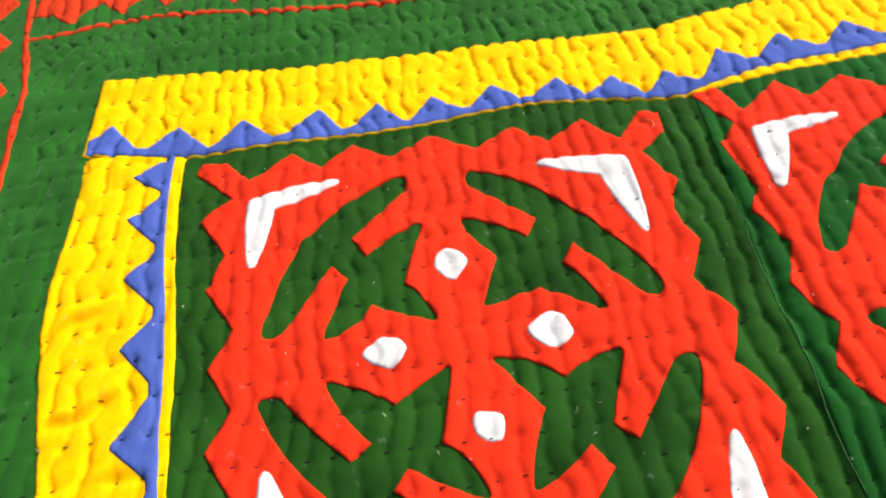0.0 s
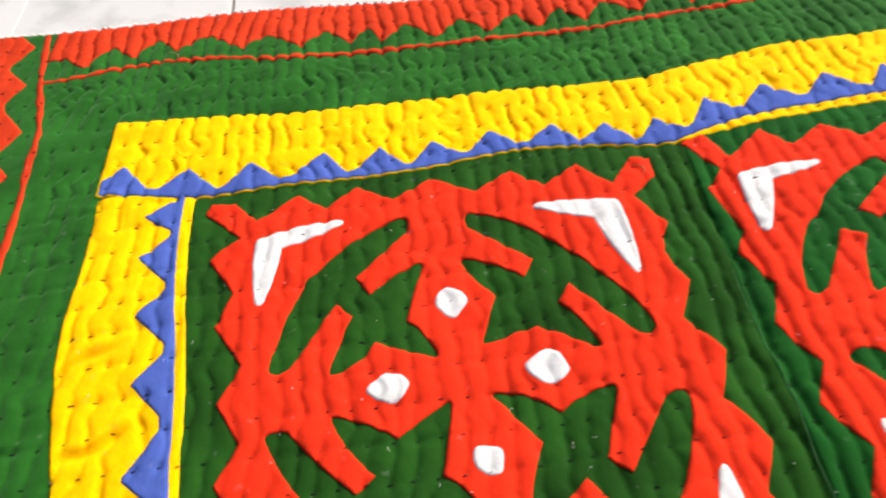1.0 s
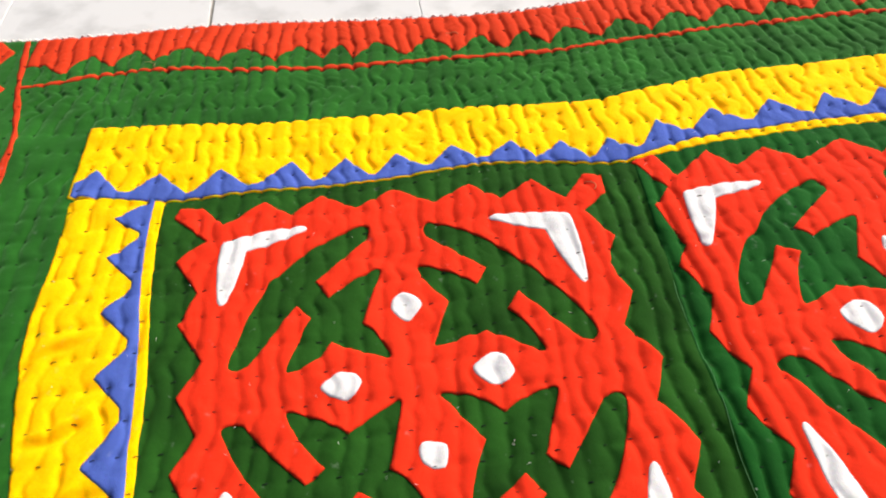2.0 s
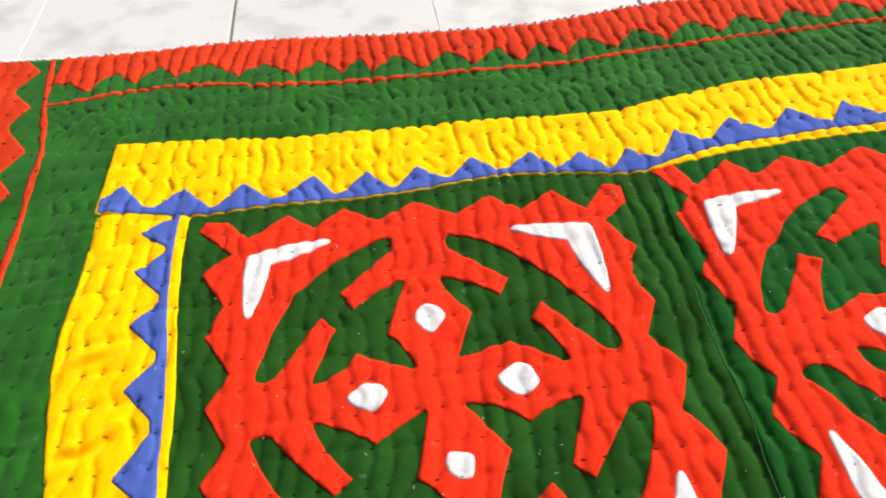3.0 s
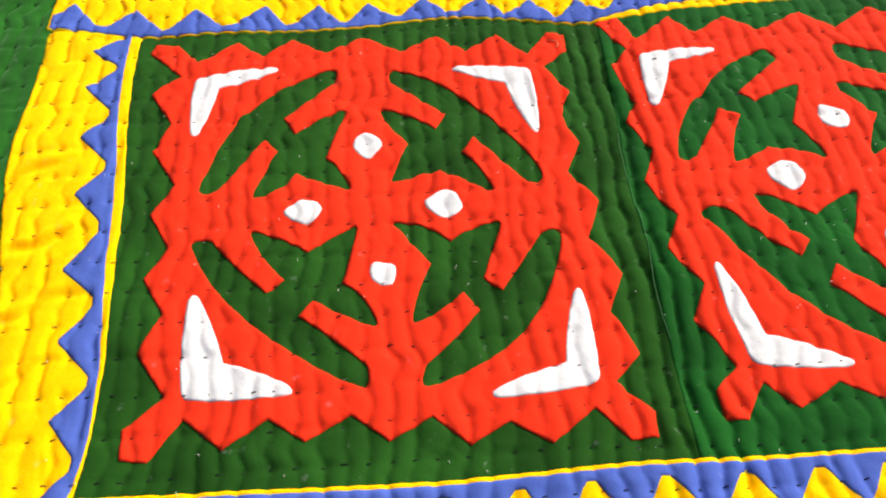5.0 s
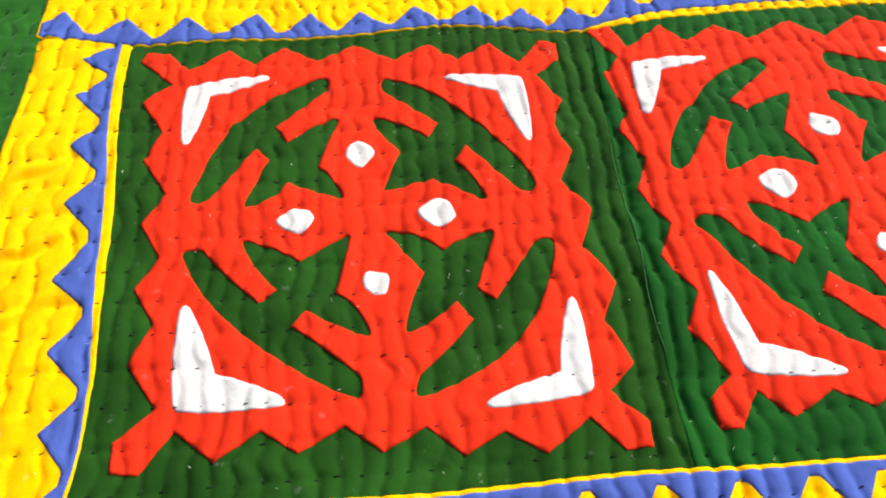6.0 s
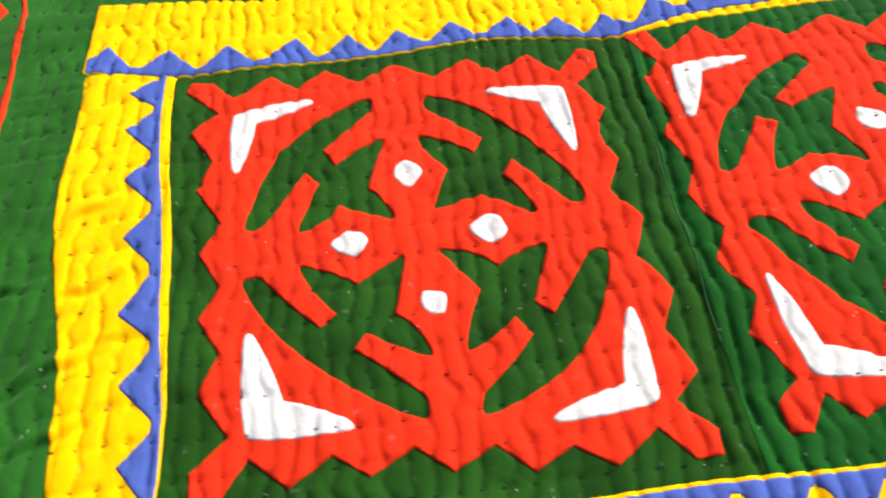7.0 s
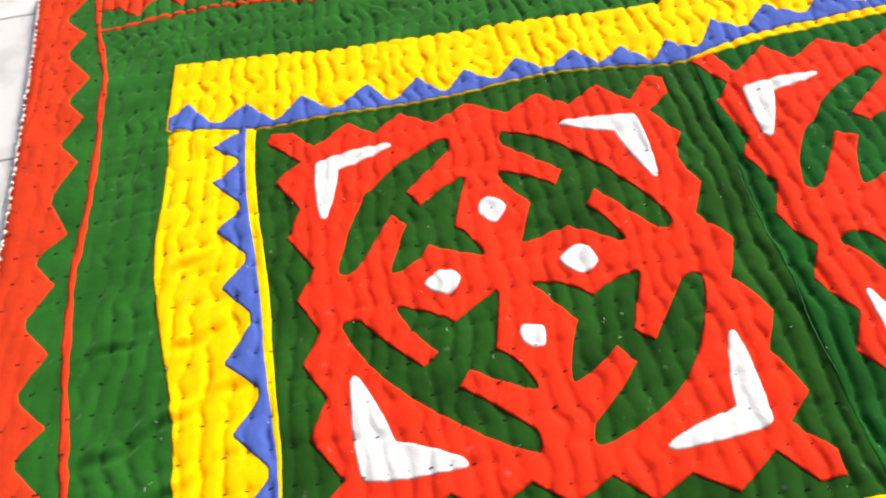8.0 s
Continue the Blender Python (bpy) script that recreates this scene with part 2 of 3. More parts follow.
def mesh_object(name, verts, faces, material, parent=None, label="", smooth=True):
    me = bpy.data.meshes.new(name)
    me.from_pydata([tuple(v) for v in verts], [], [tuple(f) for f in faces])
    me.materials.append(material)
    if smooth:
        me.polygons.foreach_set("use_smooth", [True] * len(me.polygons))
    me.update()
    ob = new(name, me)
    ob.parent = parent
    return tagged(ob, label) if label else ob


LAYERS = []


def piece(name, polys, lift, material, parent, label="", step=0.0013, puff=0.0003, taut=0.0):
    """A cut piece of cloth sewn on: its face follows the quilt, its turned-in rim is rounded down to it."""
    LAYERS.append((polys, lift + puff + (0.0003 if taut else 0)))
    polys = [resample(p, step * 0.8) for p in polys]
    # a frayed, hand-cut line
    polys = [p + 0.00016 * np.c_[lattice_noise(p[:, 0] / 0.004, p[:, 1] / 0.004, 23), lattice_noise(p[:, 0] / 0.004, p[:, 1] / 0.004, 29)] for p in polys]
    rim = np.concatenate(polys)
    tree = KDTree(len(rim))
    for i, p in enumerate(rim):
        tree.insert((p[0], p[1], 0), i)
    tree.balance()
    lo, hi = rim.min(0), rim.max(0)
    gx, gy = np.meshgrid(np.arange(lo[0], hi[0], step), np.arange(lo[1], hi[1], step))
    gx = gx + np.where(np.arange(gx.shape[0]) % 2, step / 2, 0)[:, None]
    grid = np.c_[gx.ravel(), gy.ravel()]
    grid = grid[inside(grid, polys)]
    far = np.array([tree.find((p[0], p[1], 0))[2] for p in grid]) if len(grid) else np.zeros(0)
    grid, far = grid[far > 0.0007], far[far > 0.0007]
    pts = np.concatenate([rim, grid])
    edges, k = [], 0
    for p in polys:
        edges += [(k + i, k + (i + 1) % len(p)) for i in range(len(p))]
        k += len(p)
    v, _, f, _, _, _ = delaunay_2d_cdt([Vector(p) for p in pts], edges, [], 0, 1e-7)
    v = np.array([tuple(p) for p in v])
    f = np.array([t for t in f if len(t) == 3])
    f = f[inside(v[f].mean(1), polys)]
    away = np.array([tree.find((p[0], p[1], 0))[2] for p in v])
    up = np.clip(away / 0.0010, 0, 1)
    lie = relief(v[:, 0], v[:, 1])
    if taut:        # stretched over the small dips below it
        round_about = np.mean([relief(v[:, 0] + taut * math.cos(a), v[:, 1] + taut * math.sin(a)) for a in np.arange(10) * math.pi / 5], 0)
        lie = np.maximum(lie, 0.3 * lie + 0.7 * round_about)
    z = lie + lift + puff * np.sqrt(np.clip(1 - (1 - up) ** 2, 0, 1))
    verts = np.c_[v, z]
    # rim skirt, tucked into the cloth below
    seen = {}
    for t in f:
        for a, b in ((t[0], t[1]), (t[1], t[2]), (t[2], t[0])):
            key = (min(a, b), max(a, b))
            seen[key] = None if key in seen else (a, b)
    loose = [e for e in seen.values() if e]
    low, more = {}, []
    for e in loose:
        for a in e:
            if a not in low:
                low[a] = len(verts) + len(more)
                more.append((verts[a][0], verts[a][1], verts[a][2] - lift - 0.0009))
    faces = [tuple(t) for t in f] + [(b, a, low[a], low[b]) for a, b in loose]
    return mesh_object(name, list(verts) + more, faces, material, parent, label)


quilt = tagged(new("quilt"), "hand-stitched green cotton quilt with red, yellow and blue cut-out patches", "quilt")


def ground_cloth():
    """The padded green body of the quilt, with its underside."""
    nx, ny = 740, 580
    s, t = np.meshgrid(np.linspace(0, 1, nx), np.linspace(0, 1, ny))
    x = -0.15 + s * 0.88
    y = -0.49 + t * 0.69
    for _ in range(12):
        xl, xr = EDGE_LEFT(y), EDGE_RIGHT(y)
        x = xl + (xr - xl) * s
        yb, yt = EDGE_BOTTOM(x), EDGE_TOP(x)
        y = yb + (yt - yb) * t
    z = relief(x, y)
    verts = np.c_[x.ravel(), y.ravel(), z.ravel()]
    i = np.arange(nx * ny).reshape(ny, nx)
    faces = np.stack([i[:-1, :-1], i[:-1, 1:], i[1:, 1:], i[1:, :-1]], -1).reshape(-1, 4)
    ring = list(i[0]) + list(i[1:, -1]) + list(i[-1, -2::-1]) + list(i[-2:0:-1, 0])
    base = len(verts)
    low = [(verts[k][0], verts[k][1], FLOOR + 0.0002) for k in ring]
    m = len(ring)
    skirt = [(ring[(k + 1) % m], ring[k], base + k, base + (k + 1) % m) for k in range(m)]
    under = [tuple(base + k for k in reversed(range(m)))]
    return mesh_object("green_ground", list(verts) + low, [tuple(f) for f in faces] + skirt + under, GREEN, quilt, "dark green padded cotton ground, quilted in rows")


ground_cloth()


def strip(low, high, s0, s1, across=True, step=0.002):
    """Outline between two seams from s0 to s1."""
    s = np.linspace(s0, s1, max(2, int(abs(s1 - s0) / step)))
    a, b = np.c_[s, low(s)], np.c_[s[::-1], high(s[::-1])]
    p = np.r_[a, b]
    return p if across else p[:, ::-1]


def zigzag(points, high, low):
    """Offsets that rise to `high` at each point and fall to `low` half way between, slightly uneven."""
    p = np.array(sorted(points), float) * MM
    s, v = [], []
    for i, a in enumerate(p):
        s.append(a)
        v.append(high + 0.0022 * math.sin(i * 2.4 + a * 90))
        if i + 1 < len(p):
            w = p[i + 1] - a
            m = a + w * (0.5 + 0.05 * math.sin(i * 1.7))
            s += [m - w * 0.07, m + w * 0.07]
            v += [low, low + 0.0008 * math.sin(i * 3.1)]
    s = [p[0] - (p[1] - p[0]) * 0.45] + s + [p[-1] + (p[-1] - p[-2]) * 0.45]
    v = [low] + v + [low]
    s, v = np.array(s), np.array(v)
    return lambda t: np.interp(t, s, v)


def spaced(a, b, gap, wobble=3.0):
    n = int(round((b - a) / gap))
    return [a + (b - a) * i / n + wobble * math.sin(i * 2.1 + a) for i in range(n + 1)]


SEAM = line([(-300, 279), (-240, 279), (-175, 281), (-145, 280), (-86, 284), (0, 289), (20, 290)])
piece("green_panel", [np.r_[strip(lambda s: PANEL_BOTTOM(s) - 0.001, lambda s: PANEL_TOP(s) + 0.001, 0.0, 0.296)]], 0.0, GREEN_OLIVE, quilt, "deep olive green cotton panel", puff=0.0002)
right_side = np.linspace(-0.2885, 0.0, 140)
top_side, low_side = np.linspace(0.291, 0.567, 140), np.linspace(0.567, 0.281, 140)
piece("green_panel", [np.r_[np.c_[SEAM(right_side), right_side], np.c_[top_side, PANEL_TOP(top_side) + 0.001], np.c_[low_side, PANEL_BOTTOM(low_side) - 0.001]]], 0.0003, GREEN_BRIGHT, quilt, "bottle green cotton panel", puff=0.0002)
TOP_POINTS = [-46, -7, 31, 76, 110, 142, 178, 217, 249, 279, 315, 356, 397, 437, 478, 518, 556, 596, 630]
LEFT_POINTS = [-365, -330, -292, -253, -214, -174, -126, -84, -44, -12]
thick_top = lambda s: 0.0012 + 0.0065 * np.clip((s - 0.283) / 0.05, 0, 1)

# yellow strips with their blue teeth
piece("yellow_border", [strip(PANEL_TOP, YELLOW_TOP, -0.060, 0.630)], 0.0006, YELLOW, quilt, "bright yellow cotton border strip")
piece("yellow_border", [strip(YELLOW_LEFT, PANEL_LEFT, -0.364, 0.0085, False)], 0.0005, YELLOW, quilt)
piece("yellow_border", [strip(YELLOW_BOTTOM, PANEL_BOTTOM, 0.0125, 0.564)], 0.0006, YELLOW, quilt)
piece("yellow_border", [strip(PANEL_RIGHT, YELLOW_RIGHT, -0.364, 0.017, False)], 0.0005, YELLOW, quilt)
zt = zigzag(TOP_POINTS, 0.0240, 0.0072)
piece("blue_zigzag", [strip(lambda s: PANEL_TOP(s) + thick_top(s), lambda s: PANEL_TOP(s) + zt(s) + 1.6 * (thick_top(s) - 0.0012), -0.0585, 0.628)], 0.0010, BLUE, quilt, "blue cotton zigzag strip")
zl = zigzag(LEFT_POINTS, 0.0252, 0.0105)
taper = lambda s: zl(s) - 0.0055 * np.clip((-0.15 - s) / 0.1, 0, 1)
hem = line([(-400, 2), (-287, 2.2), (-267, 1.0), (-245, 1.4), (-214, 2.8), (-183, 3.8), (-151, 4.6), (-99, 5.2), (-45, 5.6), (20, 6.4)])
piece("blue_zigzag", [strip(lambda s: PANEL_LEFT(s) - taper(s), lambda s: PANEL_LEFT(s) - hem(s), -0.362, 0.0065, False)], 0.0010, BLUE, quilt)
zb = zigzag(spaced(20.1, 570.9, 32.4, 0), 0.0275, 0.0066)
piece("blue_zigzag", [strip(lambda s: PANEL_BOTTOM(s) - zb(s), lambda s: PANEL_BOTTOM(s) - 0.0019, 0.0145, 0.562)], 0.0010, BLUE, quilt)
zr = zigzag(spaced(-355, 10, 38), 0.0255, 0.0115)
piece("blue_zigzag", [strip(lambda s: PANEL_RIGHT(s) + 0.0068, lambda s: PANEL_RIGHT(s) + zr(s), -0.362, 0.015, False)], 0.0010, BLUE, quilt)

# outer red border with green teeth left between it and a thin red stripe
ST_L, ST_T = [140, 84, 39, -4, -66, -104, -150, -194, -230, -275, -320, -365, -410, -455, 190], [-98, -63, -32, 16, 59, 95, 118, 157, 196, 231, 265, 306, 348, 392, 436, 478, 520, 560, 602, 640, 676]
ol = zigzag(ST_L, -0.0090, -0.0240)
piece("red_border", [strip(lambda s: EDGE_LEFT(s) + 0.0012, lambda s: STRIPE_LEFT(s) + ol(s), -0.486, 0.2085, False)], 0.0002, RED_RIM, quilt, "red cotton sawtooth border along the rim")
ot = zigzag(ST_T, 0.0105, 0.0285)
piece("red_border", [strip(lambda s: STRIPE_TOP(s) + ot(s), lambda s: EDGE_TOP(s) - 0.0012, -0.1275, 0.690)], 0.0002, RED_RIM, quilt)
orr = zigzag(spaced(-470, 200, 42), 0.0095, 0.0245)
piece("red_border", [strip(lambda s: STRIPE_RIGHT(s) + orr(s), lambda s: EDGE_RIGHT(s) - 0.0012, -0.488, 0.2085, False)], 0.0002, RED_RIM, quilt)
ob_ = zigzag(spaced(-60, 676, 40), -0.0105, -0.0285)
piece("red_border", [strip(lambda s: EDGE_BOTTOM(s) + 0.0012, lambda s: STRIPE_BOTTOM(s) + ob_(s), -0.066, 0.682)], 0.0002, RED_RIM, quilt)
wob = lambda s: 0.0003 * np.sin(s * 310) + 0.0004 * np.sin(s * 97)
piece("red_stripe", [strip(lambda s: STRIPE_LEFT(s) - 0.0021 + wob(s), lambda s: STRIPE_LEFT(s) + 0.0022 + wob(s + 1), -0.486, 0.205, False)], 0.0002, RED_RIM, quilt, "narrow red cotton stripe", puff=0.0004)
piece("red_stripe", [strip(lambda s: STRIPE_TOP(s) - 0.0022 + wob(s), lambda s: STRIPE_TOP(s) + 0.0022 + wob(s + 1), -0.1255, 0.687)], 0.0002, RED_RIM, quilt, puff=0.0004)
piece("red_stripe", [strip(lambda s: STRIPE_RIGHT(s) - 0.0021, lambda s: STRIPE_RIGHT(s) + 0.0022, -0.486, 0.205, False)], 0.0002, RED_RIM, quilt, puff=0.0004)
piece("red_stripe", [strip(lambda s: STRIPE_BOTTOM(s) - 0.0022, lambda s: STRIPE_BOTTOM(s) + 0.0022, -0.068, 0.685)], 0.0002, RED_RIM, quilt, puff=0.0004)


# ---- the cut-out motifs: one folded-paper pattern, pulled out of true by hand sewing ----
def spline_weights(u, n=8):
    s = np.clip((np.asarray(u) / 1.08 + 1) / 2, 0, 1) * (n - 3)
    i = np.minimum(s.astype(int), n - 4)
    f = s - i
    w = np.zeros((len(s), n))
    for k, b in enumerate(((1 - f) ** 3, 3 * f ** 3 - 6 * f ** 2 + 4, -3 * f ** 3 + 3 * f ** 2 + 3 * f + 1, f ** 3)):
        w[np.arange(len(s)), i + k] = b / 6
    return w


def pulled(axes, pull_x, pull_y, slips):
    """From the pattern's square to the quilt: a skewed frame, how far the cloth was pulled, and where the scissors slipped at a corner, in millimetres."""
    m, px, py = np.array(axes), np.array(pull_x) * MM, np.array(pull_y) * MM

    def go(p):
        p = np.asarray(p, float)
        a, b = spline_weights(p[:, 0]), spline_weights(p[:, 1])
        out = p @ m[:2] + m[2] + np.c_[np.einsum("ni,ij,nj->n", a, px, b), np.einsum("ni,ij,nj->n", a, py, b)]
        for u, v, dx, dy in slips:
            near = np.exp(-((p[:, 0] - u) ** 2 + (p[:, 1] - v) ** 2) / 0.07 ** 2)
            out = out + near[:, None] * np.array([dx, dy]) * MM
        return out
    return go


PULL_FIRST = pulled(((0.1185, -0.0033), (-0.0056, 0.1312), (0.1432, -0.1430)),
    [[1.5, -1.8, -1.4, 1.3, -8.7, -20.4, -22.6, -13.5],
     [3.6, 6.5, 5.7, 4.8, 2.7, -6.8, -6.6, 0.5],
     [-0.2, 2.4, 4.8, -5.6, 7.2, -9.5, 2.3, 10.1],
     [-8.6, -4.3, 12.4, 3.0, -5.6, -6.5, -8.2, 7.6],
     [-13.8, -8.2, 4.2, -0.6, -0.5, 0.2, 10.6, 12.9],
     [-10.8, -14.9, -0.2, -2.4, 0.0, 0.0, 10.8, 16.1],
     [0.5, -8.1, 0.4, 3.4, -4.5, 0.8, 8.7, 17.6],
     [5.3, -1.9, 0.0, 12.2, 7.4, -1.1, 6.5, 15.3]],
    [[11.4, 14.3, 14.8, 12.8, 8.6, 34.4, 30.1, -5.6],
     [7.8, -3.6, 0.2, 1.9, -10.2, 7.4, -9.2, -20.0],
     [4.6, -1.4, 8.8, -6.3, -1.8, -3.4, -1.6, -0.9],
     [0.9, 8.7, -3.0, -6.2, -0.9, -3.3, 9.3, 24.7],
     [-1.2, 1.0, 1.0, 11.0, 7.8, 3.4, 0.3, 38.8],
     [-8.2, 5.0, -14.5, -8.6, -6.0, -7.6, 4.2, 33.2],
     [-13.0, 12.0, -0.1, 3.4, 5.3, -3.5, 3.1, 11.0],
     [-5.7, -1.9, -13.4, -15.6, -16.3, -11.7, -2.9, -3.6]],
    [(-0.191, 0.313, 1.0, -5.3), (0.418, 0.322, 1.5, -4.2), (-0.191, -0.313, 0.1, -3.9), (0.914, 0.485, 3.6, 1.4), (-0.55, 0.55, -3.0, -2.1), (-0.888,
     0.809, 2.0, -3.0), (0.418, -0.322, 1.1, -3.3), (-1.025, 0.921, -1.4, 3.1), (0.191, 0.313, -0.4, 3.1), (0.817, 0.102, -2.6, 1.9), (0.313, 0.191, 0.6,
     -3.1), (0.079, -0.079, -2.8, -1.0), (0.079, 0.079, -0.1, 3.0), (1.006, -0.648, -0.8, -2.8), (-0.383, 0.496, 1.7, 2.3), (0.888, -0.809, 1.0, 2.6),
     (0.383, 0.496, -0.9, 2.7), (-0.496, 0.383, 1.9, 1.8), (-0.313, 0.191, -2.4, 0.9), (0.191, -0.313, 1.0, 2.3), (-0.648, 1.006, 2.0, 1.4), (0.383,
     -0.496, -0.2, 2.4), (0.102, 0.817, 1.7, -1.6), (-0.817, -0.102, -0.6, -2.3)])
PULL_SECOND = pulled(((0.1250, -0.0010), (-0.0020, 0.1310), (0.4154, -0.1349)),
    [[31.4, 19.7, 4.7, 2.4, 10.6, 14.3, 8.9, 3.3],
     [13.1, 10.6, 2.8, -6.1, -0.3, 0.4, 1.9, 22.8],
     [-8.6, -10.4, 7.6, 5.5, -6.0, -3.3, 0.7, 42.3],
     [-10.3, -4.8, -9.0, 1.0, -10.6, -12.5, -5.3, 51.7],
     [-7.7, -7.6, -10.8, -1.8, 0.3, 6.1, 20.3, 46.8],
     [-5.6, -6.3, -5.2, 1.0, 9.4, 15.5, 19.4, 28.2],
     [-3.6, -2.7, -0.3, 3.9, 9.3, 12.5, 12.5, 12.0],
     [-1.3, 1.1, 3.7, 5.8, 7.1, 6.5, 3.4, -1.8]],
    [[-16.4, 4.3, 23.6, 31.5, 37.4, 51.9, 22.5, -38.7],
     [-6.9, -6.4, -1.9, -7.6, -9.3, 4.5, 3.5, -23.4],
     [4.9, -2.5, -6.6, -5.2, 6.3, -13.6, 8.3, 19.3],
     [8.7, 2.5, -3.8, -4.4, 0.7, -4.9, 3.6, 45.5],
     [6.0, -0.5, -6.9, -4.1, 6.0, -6.9, 4.3, 43.6],
     [1.4, -1.5, -1.7, 5.0, 15.2, 14.4, 20.0, 31.9],
     [-2.1, -0.6, 2.6, 8.4, 14.6, 17.9, 19.3, 19.2],
     [-4.4, 0.5, 5.3, 9.5, 12.8, 14.7, 12.8, 7.8]],
    [(-0.102, 0.817, -5.2, -3.4), (-0.313, 0.191, -4.3, -4.3), (-1.025, 0.921, -0.4, 5.9), (-0.817, -0.102, -1.4, -4.3), (-0.914, 0.485, -1.3, -4.3),
     (-1.019, 1.019, 0.2, -4.1), (-0.496, -0.383, 3.5, 1.9), (-0.418, 0.322, 1.6, 3.6), (-0.322, 0.418, 2.3, 3.0), (-0.55, 0.55, 0.1, -3.2), (-0.191,
     0.313, 1.9, -2.2), (-0.079, 0.079, -2.8, -0.4), (0, 1, 2.5, 1.3), (-1.006, 0.648, 0.9, 2.5), (-0.418, -0.322, 1.6, 2.0), (-0.809, 0.888, -1.7, -1.9),
     (-0.648, 1.006, 1.8, 1.8), (-0.496, 0.383, -0.8, 2.3), (-0.079, -0.079, 2.4, 0.4), (0.102, 0.817, 2.0, 1.2), (-0.909, 0.165, -0.2, 2.3), (-0.888,
     -0.809, -1.1, -2.1), (-0.383, 0.496, 1.8, 1.4), (-0.648, -1.006, -2.2, 0.4)])


def bowed(a, b, bow, n=8):
    """From a towards b, bowed sideways by a share of the length."""
    a, b = np.array(a), np.array(b)
    m = (a + b) / 2 + bow * np.array([-(b - a)[1], (b - a)[0]])
    t = np.linspace(0, 1, n, endpoint=False)[:, None]
    return list((1 - t) ** 2 * a + 2 * t * (1 - t) * m + t * t * b)


def blunt(poly, corners, r, passes=14):
    """Rounds the named corners of a dense outline."""
    p = np.array(poly)
    for c in corners:
        d = np.hypot(*(p - np.array(c)).T)
        for _ in range(passes):
            q = (np.roll(p, 1, 0) + 2 * p + np.roll(p, -1, 0)) / 4
            p = np.where((d < r)[:, None], q, p)
    return p


SHOULDER = (0.110, 0.728)
TIP, PRONG_OUT, PRONG_IN, NOTCH, DIAMOND, HEART, ARC = (0.102, 0.817), (0.383, 0.496), (0.322, 0.418), (0.068, 0.558), (0.191, 0.313), (0.079, 0.079), (0.550, 0.550)
FOOT, TOE = (0.921, 1.025), (1.019, 1.019)
TEETH = [(0.809, 0.888), (0.648, 1.006), (0.485, 0.914), (0.331, 1.002), (0.165, 0.909), (0.000, 1.000)]



def swap(p):
    return (p[1], p[0])


def quarter_hole():
    half = (bowed(TIP, SHOULDER, 0.0, 3) + bowed(SHOULDER, PRONG_OUT, 0.0) + bowed(PRONG_OUT, PRONG_IN, 0.0, 4) + bowed(PRONG_IN, NOTCH, -0.08)
            + bowed(NOTCH, DIAMOND, -0.10) + bowed(DIAMOND, HEART, -0.05))
    back = (bowed(HEART, swap(DIAMOND), -0.05) + bowed(swap(DIAMOND), swap(NOTCH), -0.10) + bowed(swap(NOTCH), swap(PRONG_IN), -0.08)
            + bowed(swap(PRONG_IN), swap(PRONG_OUT), 0.0, 4) + bowed(swap(PRONG_OUT), swap(SHOULDER), 0.0) + bowed(swap(SHOULDER), swap(TIP), 0.0, 3))
    arc = bowed(swap(TIP), ARC, -0.12, 14) + bowed(ARC, TIP, -0.12, 14)
    p = resample(half + back + arc, 0.012)
    return blunt(blunt(blunt(p, (NOTCH, swap(NOTCH)), 0.07), (HEART,), 0.09), (TIP, swap(TIP)), 0.10, 40)


def outline():
    side = [FOOT] + TEETH
    right_half = side                                    # from the corner to the middle of a side
    top = [(-p[0], p[1]) for p in right_half][:-1] + [(p[0], p[1]) for p in reversed(right_half)]
    pts = []
    for k in range(4):
        c, s = round(math.cos(k * math.pi / 2)), round(math.sin(k * math.pi / 2))
        turn = [(p[0] * c + p[1] * s, -p[0] * s + p[1] * c) for p in [(-TOE[0], TOE[1])] + top]
        pts += turn
    return resample(pts, 0.015)


def bent_patch(tip_a, elbow_out, tip_b, elbow_in):
    """A white boomerang between two tips."""
    a, o, b, i = (np.array(p) * MM for p in (tip_a, elbow_out, tip_b, elbow_in))
    def end(tip):
        along = tip - (o + i) / 2
        along = along / np.hypot(*along)
        return 0.0015 * np.array([-along[1], along[0]])

    if np.dot(end(a), o - i) < 0:
        o_side, i_side = -end(a), end(a)
    else:
        o_side, i_side = end(a), -end(a)
    a1, a2 = a + i_side, a + o_side
    side = end(b) if np.dot(end(b), o - i) > 0 else -end(b)
    b1, b2 = b + side, b - side
    p = (bowed(a1, a2, 0.0, 3) + bowed(a2, o, 0.06, 12) + bowed(o, b1, 0.06, 12) + bowed(b1, b2, 0.0, 3)
         + bowed(b2, i, 0.06, 12) + bowed(i, a1, 0.06, 12))
    return blunt(blunt(resample(p, 0.0012), [a, b], 0.004), [o], 0.010)


RED_SHAPES = []


